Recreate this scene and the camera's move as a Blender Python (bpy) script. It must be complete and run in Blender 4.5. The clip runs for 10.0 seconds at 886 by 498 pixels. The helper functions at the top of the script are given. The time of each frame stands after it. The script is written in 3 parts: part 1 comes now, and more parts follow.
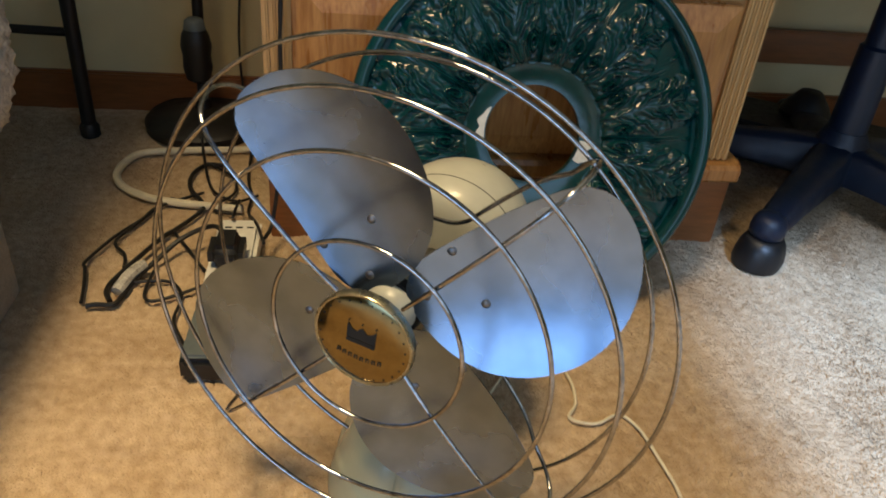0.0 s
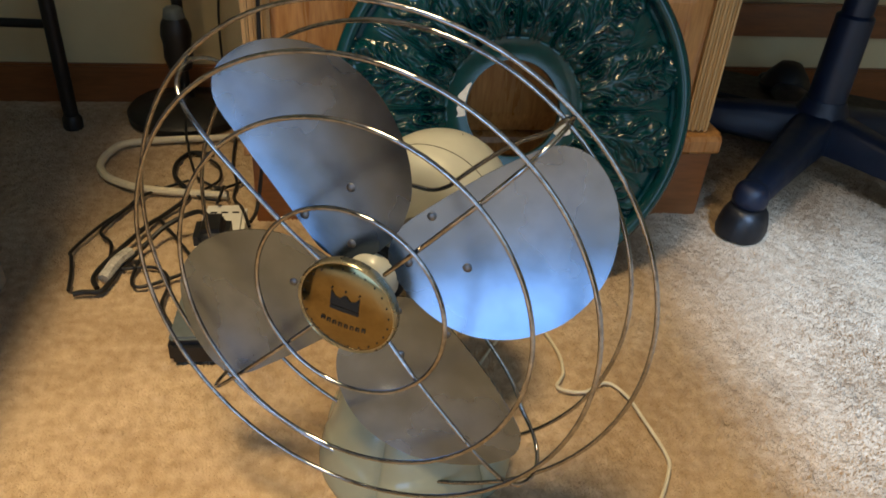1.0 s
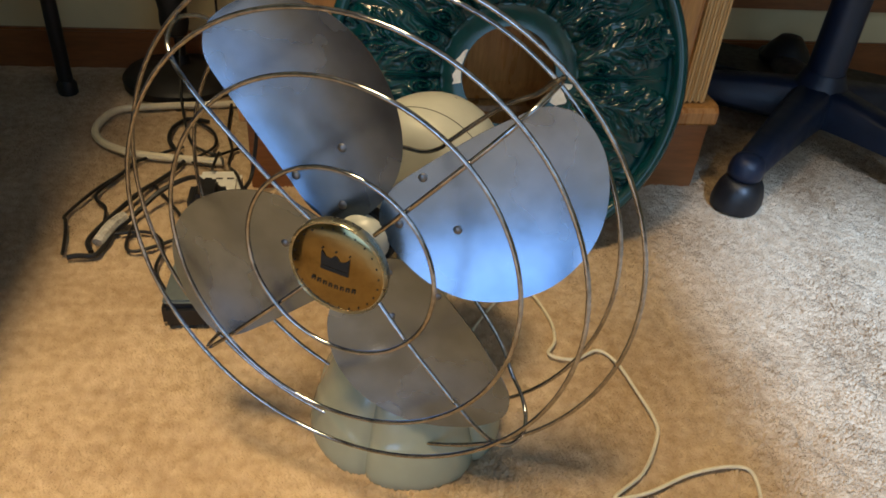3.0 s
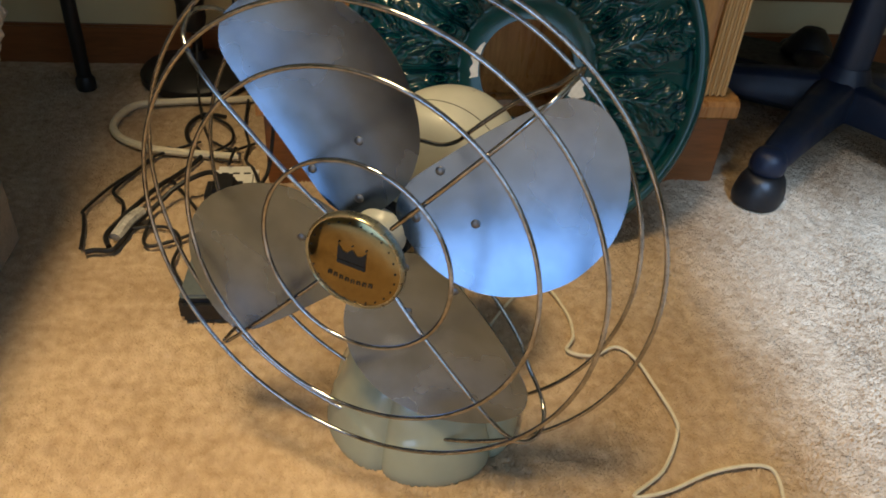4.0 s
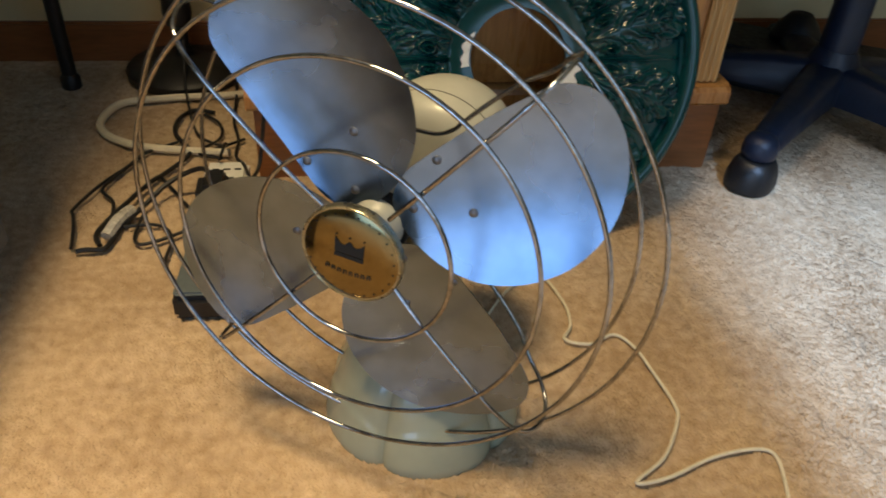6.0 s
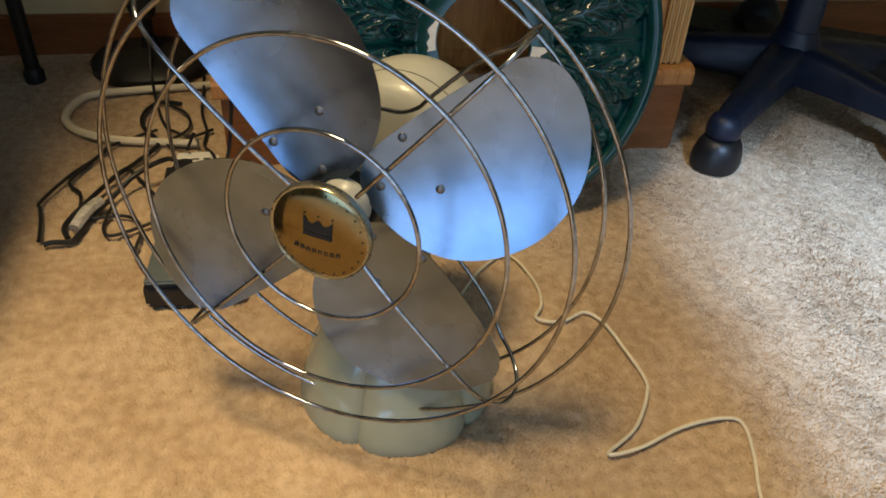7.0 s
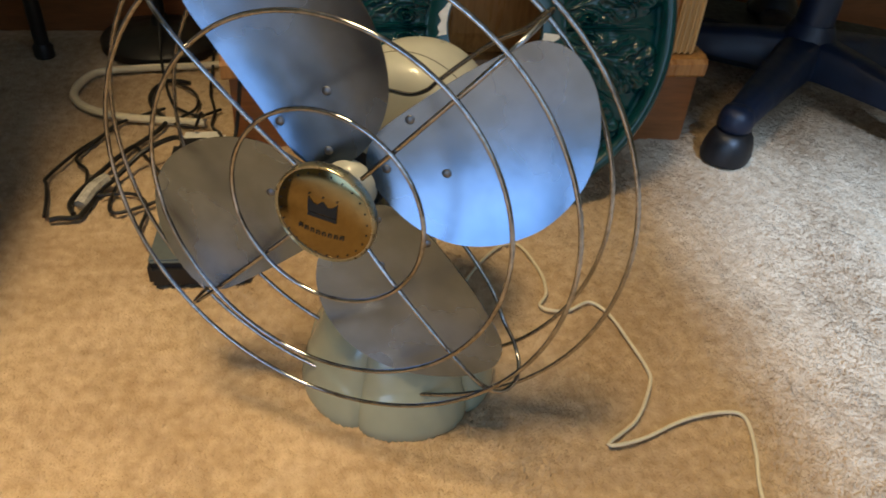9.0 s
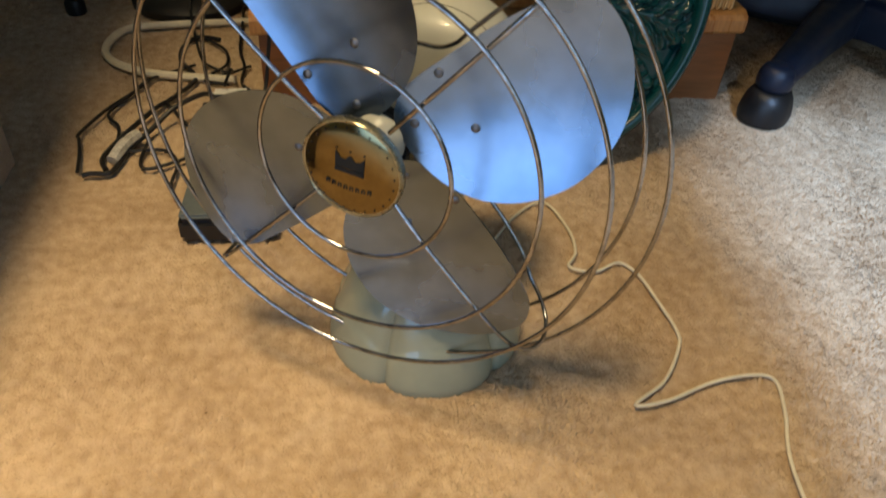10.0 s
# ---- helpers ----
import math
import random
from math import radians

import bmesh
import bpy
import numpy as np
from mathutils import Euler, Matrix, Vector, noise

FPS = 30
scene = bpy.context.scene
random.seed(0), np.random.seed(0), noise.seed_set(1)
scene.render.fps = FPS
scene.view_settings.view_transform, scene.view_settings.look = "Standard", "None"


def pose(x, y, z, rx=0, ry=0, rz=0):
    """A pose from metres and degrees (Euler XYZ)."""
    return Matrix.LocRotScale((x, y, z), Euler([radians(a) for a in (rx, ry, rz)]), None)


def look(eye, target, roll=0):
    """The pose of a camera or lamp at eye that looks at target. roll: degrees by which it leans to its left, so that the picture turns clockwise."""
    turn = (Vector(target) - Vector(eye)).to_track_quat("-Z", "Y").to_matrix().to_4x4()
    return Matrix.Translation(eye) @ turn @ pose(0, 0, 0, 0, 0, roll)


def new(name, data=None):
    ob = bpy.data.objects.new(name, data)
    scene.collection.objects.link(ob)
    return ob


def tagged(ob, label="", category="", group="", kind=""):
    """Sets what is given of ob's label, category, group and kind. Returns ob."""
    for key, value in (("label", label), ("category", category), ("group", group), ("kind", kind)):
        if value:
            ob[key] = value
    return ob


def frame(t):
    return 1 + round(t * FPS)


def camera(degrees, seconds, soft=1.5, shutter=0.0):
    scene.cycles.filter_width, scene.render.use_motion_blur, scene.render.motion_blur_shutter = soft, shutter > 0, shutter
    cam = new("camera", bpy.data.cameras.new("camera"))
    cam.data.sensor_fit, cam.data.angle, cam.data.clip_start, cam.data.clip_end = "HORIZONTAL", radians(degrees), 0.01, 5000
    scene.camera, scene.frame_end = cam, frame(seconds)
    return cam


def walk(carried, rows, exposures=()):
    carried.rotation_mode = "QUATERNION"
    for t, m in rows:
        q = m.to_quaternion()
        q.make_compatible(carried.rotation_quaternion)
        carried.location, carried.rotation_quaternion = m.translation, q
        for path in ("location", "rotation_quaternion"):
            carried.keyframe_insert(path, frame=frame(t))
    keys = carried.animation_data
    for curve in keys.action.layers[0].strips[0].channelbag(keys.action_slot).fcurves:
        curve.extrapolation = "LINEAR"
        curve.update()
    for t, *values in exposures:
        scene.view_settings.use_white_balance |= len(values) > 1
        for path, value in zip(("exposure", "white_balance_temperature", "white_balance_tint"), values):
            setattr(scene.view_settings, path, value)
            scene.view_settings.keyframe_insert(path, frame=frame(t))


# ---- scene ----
cam = camera(60.6, 10.0, shutter=0.8, soft=1.7)
PATH = [
    (0, (0.065, 0.077, 0.656), (-0.039, 1.755, -0.427), 5.6),
    (0.5, (0.075, 0.064, 0.648), (-0.014, 1.742, -0.438), 4.7),
    (1, (0.077, 0.061, 0.642), (-0.004, 1.731, -0.456), 4.2),
    (1.5, (0.079, 0.058, 0.638), (0.0, 1.72, -0.473), 3.8),
    (2, (0.083, 0.058, 0.643), (0.012, 1.716, -0.473), 4.8),
    (2.5, (0.085, 0.054, 0.637), (0.02, 1.698, -0.5), 5.2),
    (4, (0.084, 0.059, 0.628), (-0.029, 1.684, -0.532), 4.2),
    (4.2, (0.061, 0.078, 0.619), (-0.077, 1.699, -0.545), 4.6),
    (4.4, (0.046, 0.096, 0.609), (-0.130, 1.723, -0.542), 5.0),
    (4.5, (0.03, 0.11, 0.599), (-0.166, 1.736, -0.55), 4.9),
    (4.6, (0.024, 0.121, 0.602), (-0.205, 1.732, -0.560), 4.6),
    (4.8, (0.022, 0.122, 0.605), (-0.225, 1.716, -0.577), 4.6),
    (5, (0.03, 0.115, 0.607), (-0.215, 1.703, -0.584), 4.7),
    (5.5, (0.051, 0.091, 0.617), (-0.127, 1.683, -0.581), 4.3),
    (6, (0.077, 0.061, 0.622), (-0.007, 1.68, -0.55), 3.5),
    (7.5, (0.086, 0.047, 0.611), (0.069, 1.654, -0.579), 3.4),
    (8, (0.088, 0.047, 0.61), (0.074, 1.649, -0.586), 3.5),
    (8.5, (0.087, 0.044, 0.612), (0.08, 1.644, -0.588), 3.9),
    (9, (0.086, 0.05, 0.61), (0.052, 1.644, -0.598), 4.6),
    (9.5, (0.083, 0.06, 0.612), (-0.003, 1.624, -0.632), 4.6),
    (10, (0.088, 0.051, 0.603), (-0.014, 1.577, -0.686), 3.6),
]
walk(cam, [(t, look(eye, target, roll)) for t, eye, target, roll in PATH], exposures=((0, -0.15), (2.5, -0.22), (7.5, -0.27), (10, -0.32)))

# fitted form of the fan's blades: offsets, tilt, pitch, cupping and outline
BL_HB, BL_B, BL_K, BL_TH, BL_DX, BL_DY, BL_TW, BL_D, BL_K2 = -0.0112, 0.0791, 2.1107, 0.7836, 0.0023, -0.0008, 0.6377, -0.0513, 1.0597
BL_TX, BL_TY = 5.76, 2.95
BL_TIP = ((0.2085, -0.012), (0.2092, -0.025), (0.2062, -0.043), (0.1985, -0.0605), (0.187, -0.077), (0.172, -0.0915))
BL_BELLY = ((0.155, -0.102), (0.134, -0.109), (0.113, -0.1115), (0.092, -0.109), (0.074, -0.1035), (0.057, -0.0945), (0.042, -0.0825), (0.031, -0.068))
BL_ROOT = ((0.024, -0.054), (0.0195, -0.038), (0.0175, -0.018), (0.021, 0.002), (0.030, 0.0145), (0.045, 0.0220))
BL_EDGE = ((0.060, 0.0235), (0.085, 0.0226), (0.115, 0.0208), (0.139, 0.0188), (0.161, 0.0158), (0.18, 0.0128), (0.193, 0.0083), (0.203, -0.001))

# ---------------------------------------------------------------- world and light
world = bpy.data.worlds.new("world")
scene.world = world
world.use_nodes = True
wn = world.node_tree.nodes
sky = wn.new("ShaderNodeTexSky")
sky.sky_type, sky.sun_disc = "NISHITA", False
sky.sun_elevation, sky.sun_rotation = radians(42.7), radians(186)
world.node_tree.links.new(sky.outputs[0], wn["Background"].inputs[0])
wn["Background"].inputs[1].default_value = 0.10

TURN = radians(12.7)                      # the room's walls against the world's axes
ROOM = Matrix.Rotation(TURN, 4, "Z")


def room(x, y, z=0.0):
    return ROOM @ Vector((x, y, z))


def area(name, where, target, sx, sy, watts, colour):
    data = bpy.data.lights.new(name, "AREA")
    data.shape, data.size, data.size_y, data.energy, data.color = "RECTANGLE", sx, sy, watts, colour
    ob = new(name, data)
    ob.matrix_world = look(where, target)
    return ob


WARM = (1.0, 0.75, 0.395)
COOL = (0.25, 0.53, 1.0)
lamp_light = area("ceiling_lamp_light", room(-0.30, 0.32, 2.28), room(-0.16, 0.24, 0), 0.40, 0.40, 11.8, WARM)
lamp_light.data.spread = radians(70)
# added cool light without a known source, for the blue on the blades
area("added_cool_light", room(-1.02, -1.17, 0.58), room(-0.4, 0.6, 0.3), 1.00, 0.95, 14.0, COOL)
area("window_light", room(0.98, -1.17, 1.42), room(0.6, 0.9, 0.1), 1.0, 1.3, 9.5, (0.40, 0.67, 1.0))
sun_data = bpy.data.lights.new("sun", "SUN")
sun_data.energy, sun_data.angle, sun_data.color = 11.0, radians(5), (0.38, 0.60, 1.0)
sun = new("sun", sun_data)
sun.matrix_world = look(room(0, 0, 0), room(0.10, 0.93, -0.86))

# ---------------------------------------------------------------- materials


def material(name, colour, rough=0.5, metal=0.0, vary=0.12, scale=30.0, bump=0.0, bump_scale=200.0, colour2=None, coat=0.0,
             rough_vary=0.1, stretch=(1, 1, 1), fine=4.0, fine_share=0.45):
    m = bpy.data.materials.new(name)
    m.use_nodes = True
    nt = m.node_tree
    b = nt.nodes["Principled BSDF"]
    b.inputs["Roughness"].default_value, b.inputs["Metallic"].default_value = rough, metal
    b.inputs["Coat Weight"].default_value = coat
    tc = nt.nodes.new("ShaderNodeTexCoord")
    mp = nt.nodes.new("ShaderNodeMapping")
    mp.inputs["Scale"].default_value = stretch
    nt.links.new(tc.outputs["Object"], mp.inputs[0])

    def cloud(sc, detail):
        n = nt.nodes.new("ShaderNodeTexNoise")
        n.inputs["Scale"].default_value, n.inputs["Detail"].default_value = sc, detail
        nt.links.new(mp.outputs[0], n.inputs["Vector"])
        return n
    big, small = cloud(scale, 4), cloud(scale * fine, 6)
    mix = nt.nodes.new("ShaderNodeMath")
    mix.operation = "MULTIPLY_ADD"
    mix.inputs[1].default_value = fine_share
    half = nt.nodes.new("ShaderNodeMath")
    half.operation = "MULTIPLY"
    half.inputs[1].default_value = 1 - fine_share
    nt.links.new(big.outputs[0], half.inputs[0])
    nt.links.new(small.outputs[0], mix.inputs[0])
    nt.links.new(half.outputs[0], mix.inputs[2])
    ramp = nt.nodes.new("ShaderNodeValToRGB")
    c2 = colour2 or tuple(max(0.0, c * (1 - 2 * vary)) for c in colour)
    ramp.color_ramp.elements[0].position, ramp.color_ramp.elements[1].position = 0.35, 0.65
    ramp.color_ramp.elements[0].color, ramp.color_ramp.elements[1].color = (*c2, 1), (*colour, 1)
    nt.links.new(mix.outputs[0], ramp.inputs[0])
    nt.links.new(ramp.outputs[0], b.inputs["Base Color"])
    if rough_vary:
        r = nt.nodes.new("ShaderNodeMapRange")
        r.inputs["From Min"].default_value, r.inputs["From Max"].default_value = 0.3, 0.7
        r.inputs["To Min"].default_value, r.inputs["To Max"].default_value = max(0.02, rough - rough_vary), min(1, rough + rough_vary)
        nt.links.new(big.outputs[0], r.inputs[0])
        nt.links.new(r.outputs[0], b.inputs["Roughness"])
    if bump:
        bn = cloud(bump_scale, 5)
        bp = nt.nodes.new("ShaderNodeBump")
        bp.inputs["Strength"].default_value, bp.inputs["Distance"].default_value = 1.0, bump
        nt.links.new(bn.outputs[0], bp.inputs["Height"])
        nt.links.new(bp.outputs[0], b.inputs["Normal"])
    return m


ALU = material("brushed_aluminium", (0.235, 0.295, 0.39), 0.23, 1.0, 0.16, 9, 0.0004, 9, rough_vary=0.09)
CHROME = material("old_chrome_wire", (0.43, 0.42, 0.415), 0.11, 1.0, 0.25, 60, 0.0, rough_vary=0.1)
RIVET = material("steel_rivet", (0.20, 0.20, 0.21), 0.4, 1.0, 0.1, 80)
ENAMEL = material("cream_green_enamel", (0.33, 0.34, 0.24), 0.22, 0.0, 0.05, 12, coat=0.3, rough_vary=0.05)
CREAM = material("cream_enamel", (0.44, 0.44, 0.38), 0.36, 0.0, 0.06, 14, coat=0.2)
RIM = material("dull_brass_rim", (0.40, 0.35, 0.22), 0.27, 0.9, 0.1, 60)
GOLD = material("brushed_gold_plate", (0.23, 0.175, 0.083), 0.11, 1.0, 0.08, 40, rough_vary=0.06)
INK = material("black_print", (0.004, 0.004, 0.004), 0.9, 0.0, 0.1, 50, rough_vary=0.0)
DARK = material("dark_gap", (0.02, 0.018, 0.015), 0.6, 0.0, 0.1, 50)
GREEN = material("green_glazed_plaster", (0.0015, 0.044, 0.048), 0.18, 0.0, 0.2, 14, 0.0003, 60, coat=0.10, rough_vary=0.05)
CHIP = material("bare_white_plaster", (0.8, 0.8, 0.78), 0.6)
CARPET = material("tan_carpet", (0.59, 0.45, 0.30), 0.95, 0.0, 0.1, 5.5, 0.005, 110, colour2=(0.345, 0.235, 0.135), rough_vary=0.0, fine=13, fine_share=0.5)
OAK = material("honey_oak", (0.54, 0.265, 0.08), 0.33, 0.0, 0.14, 9, 0.0003, 60, colour2=(0.32, 0.125, 0.033), stretch=(6, 6, 0.7))
# paler oak; the stronger light on stiles and drawer is put into its colour
PALE_LIT_OAK = material("pale_lit_oak", (0.60, 0.36, 0.14), 0.38, 0.0, 0.14, 9, 0.0003, 60, stretch=(6, 6, 0.7))
BASEB = material("stained_baseboard", (0.26, 0.095, 0.03), 0.4, 0.0, 0.15, 8, 0.0003, 60, stretch=(0.8, 6, 6))
WALL = material("beige_wall_paint", (0.66, 0.54, 0.30), 0.8, 0.0, 0.04, 5, 0.0004, 260)
CEILING = material("white_ceiling", (0.78, 0.76, 0.72), 0.9, 0.0, 0.04, 6)
BLACK = material("black_plastic", (0.009, 0.009, 0.010), 0.45, 0.0, 0.15, 40, 0.0002, 400)
NAVY = material("dark_blue_black_plastic", (0.0055, 0.013, 0.034), 0.42, 0.0, 0.15, 30, 0.0003, 500)
RUBBER = material("black_cable", (0.008, 0.0075, 0.0075), 0.5, 0.0, 0.15, 60)
GREY = material("grey_plastic", (0.10, 0.12, 0.125), 0.5, 0.0, 0.12, 40)
WHITE = material("white_plastic", (0.74, 0.72, 0.66), 0.4, 0.0, 0.06, 30)
IVORY = material("ivory_cable", (0.72, 0.64, 0.46), 0.45, 0.0, 0.08, 40)
GREY_WHITE = material("pale_plastic_film", (0.55, 0.52, 0.46), 0.3, 0.0, 0.2, 90, 0.002, 150)
BOUCLE = material("beige_boucle_fabric", (0.60, 0.55, 0.49), 0.95, 0.0, 0.2, 60, 0.004, 120, rough_vary=0.0)
LINEN = material("taupe_upholstery", (0.33, 0.28, 0.22), 0.95, 0.0, 0.12, 80, 0.0006, 500, rough_vary=0.0)
METAL_BLACK = material("black_painted_steel", (0.009, 0.008, 0.008), 0.5, 0.0, 0.15, 30)
GLOBE = bpy.data.materials.new("lit_lamp_glass")
GLOBE.use_nodes = True
GLOBE.node_tree.nodes["Principled BSDF"].inputs["Emission Color"].default_value = (1.0, 0.8, 0.55, 1)
GLOBE.node_tree.nodes["Principled BSDF"].inputs["Emission Strength"].default_value = 6.0

# ---------------------------------------------------------------- building helpers
PLACE = {}


def thing(name, at, label, category, group="", kind=""):
    ob = new(name)
    ob.matrix_basis = at if isinstance(at, Matrix) else Matrix.Translation(at)
    ob.empty_display_size = 0.05
    PLACE[ob] = ob.matrix_basis.copy()
    return tagged(ob, label, category, group, kind)


def mesh_from(bm, name, mat, smooth=40):
    me = bpy.data.meshes.new(name)
    bmesh.ops.recalc_face_normals(bm, faces=bm.faces)
    bm.to_mesh(me)
    bm.free()
    me.materials.append(mat)
    if smooth:
        me.shade_smooth()
        me.set_sharp_from_angle(angle=radians(smooth))
    return me


def part(name, bm, mat, parent=None, label="", m=None, smooth=40, kind=""):
    me = bm if isinstance(bm, bpy.types.Mesh) else mesh_from(bm, name, mat, smooth)
    ob = new(name, me)
    ob.matrix_basis = m if m is not None else Matrix()
    PLACE[ob] = ob.matrix_basis.copy()
    if parent is not None:
        ob.parent = parent
        ob.matrix_parent_inverse = PLACE[parent].inverted()
    return tagged(ob, label, kind=kind)


def spline(pts, n=6, closed=False):
    """A smooth line through the points."""
    pts = [Vector(q) for q in pts]
    out, k = [], len(pts)
    for i in range(k if closed else k - 1):
        p0 = pts[(i - 1) % k] if closed or i else pts[0]
        p1, p2 = pts[i], pts[(i + 1) % k]
        p3 = pts[(i + 2) % k] if closed or i + 2 < k else pts[-1]
        for j in range(n):
            t = j / n
            out.append(0.5 * (2 * p1 + (p2 - p0) * t + (2 * p0 - 5 * p1 + 4 * p2 - p3) * t * t + (3 * p1 - p0 - 3 * p2 + p3) * t ** 3))
    if not closed:
        out.append(pts[-1])
    return out


def tube(pts, radius, seg=8, closed=False, bm=None, taper=None):
    bm = bm or bmesh.new()
    k = len(pts)
    tang = [((pts[(i + 1) % k] if closed or i + 1 < k else pts[i]) - (pts[i - 1] if closed or i else pts[i])).normalized() for i in range(k)]
    side = tang[0].orthogonal().normalized()
    rings = []
    for i in range(k):
        side = (side - tang[i] * side.dot(tang[i])).normalized()
        up = tang[i].cross(side)
        r = radius * (taper[i] if taper else 1)
        rings.append([bm.verts.new(pts[i] + r * (math.cos(a) * side + math.sin(a) * up)) for a in (2 * math.pi * j / seg for j in range(seg))])
    turn = 0
    if closed:
        turn = min(range(seg), key=lambda s: (rings[-1][0].co - rings[0][s].co).length)
    for i in range(k if closed else k - 1):
        a, b = rings[i], rings[(i + 1) % k]
        s = turn if closed and i == k - 1 else 0
        for j in range(seg):
            bm.faces.new((a[j], a[(j + 1) % seg], b[(j + 1 + s) % seg], b[(j + s) % seg]))
    if not closed:
        bm.faces.new(list(reversed(rings[0])))
        bm.faces.new(rings[-1])
    return bm


def box(x0, x1, y0, y1, z0, z1, bevel=0.003, seg=2, bm=None):
    mine = bmesh.new()
    bmesh.ops.create_cube(mine, size=1)
    bmesh.ops.scale(mine, vec=(x1 - x0, y1 - y0, z1 - z0), verts=mine.verts)
    bmesh.ops.translate(mine, vec=((x0 + x1) / 2, (y0 + y1) / 2, (z0 + z1) / 2), verts=mine.verts)
    if bevel:
        bmesh.ops.bevel(mine, geom=mine.edges, offset=bevel, segments=seg, affect="EDGES")
    if bm is None:
        return mine
    me = bpy.data.meshes.new("piece")
    mine.to_mesh(me)
    mine.free()
    bm.from_mesh(me)
    bpy.data.meshes.remove(me)
    return bm


def lathe(profile, seg=48, shape=None, bm=None, caps=True):
    """Turn (radius, height) pairs about z; shape(a, z) scales the radius."""
    bm = bm or bmesh.new()
    rings = []
    for r, z in profile:
        rings.append([bm.verts.new((r * k * math.cos(a), r * k * math.sin(a), z)) for a in (2 * math.pi * j / seg for j in range(seg))
                      for k in ((shape(a, z) if shape else 1.0),)])
    for a, b in zip(rings, rings[1:]):
        for j in range(seg):
            bm.faces.new((a[j], a[(j + 1) % seg], b[(j + 1) % seg], b[j]))
    if caps:
        bm.faces.new(list(reversed(rings[0])))
        bm.faces.new(rings[-1])
    return bm


def extrude_outline(outline, z0, z1, bevel=0.0, bm=None):
    """A plate with a flat outline (x, y) between two heights."""
    mine = bmesh.new()
    lo = [mine.verts.new((x, y, z0)) for x, y in outline]
    hi = [mine.verts.new((x, y, z1)) for x, y in outline]
    k = len(outline)
    mine.faces.new(list(reversed(lo)))
    mine.faces.new(hi)
    for i in range(k):
        mine.faces.new((lo[i], lo[(i + 1) % k], hi[(i + 1) % k], hi[i]))
    if bevel:
        bmesh.ops.bevel(mine, geom=mine.edges, offset=bevel, segments=2, affect="EDGES")
    if bm is None:
        return mine
    me = bpy.data.meshes.new("piece")
    mine.to_mesh(me)
    mine.free()
    bm.from_mesh(me)
    bpy.data.meshes.remove(me)
    return bm


# ---------------------------------------------------------------- the room
def grid_floor():
    """The carpet: fine pile near the fan, coarse towards the walls."""
    near = [-0.75 + 0.006 * i for i in range(int(1.75 / 0.006) + 1)]
    xs = [-2.4, -2.0, -1.6, -1.3, -1.0] + near + [1.2, 1.5, 1.9, 2.3]
    ys = [-1.3, -1.0, -0.5, 0.0, 0.2] + [0.3 + 0.006 * i for i in range(int(1.3 / 0.006) + 1)] + [1.70]
    verts, faces = [], []
    for y in ys:
        for x in xs:
            q = Vector((x, y, 0))
            h = 0.0012 * noise.noise(q * 28) + 0.0010 * noise.noise(q * 75)
            verts.append((x, y, h - 0.0035))
    w = len(xs)
    for j in range(len(ys) - 1):
        for i in range(w - 1):
            a = j * w + i
            faces.append((a, a + 1, a + w + 1, a + w))
    me = bpy.data.meshes.new("floor")
    me.from_pydata(verts, [], faces)
    me.materials.append(CARPET)
    me.shade_smooth()
    return me


floor = part("floor", grid_floor(), CARPET, m=ROOM)
tagged(floor, "tan cut-pile carpet with soft uneven nap", "carpet", kind="structure")


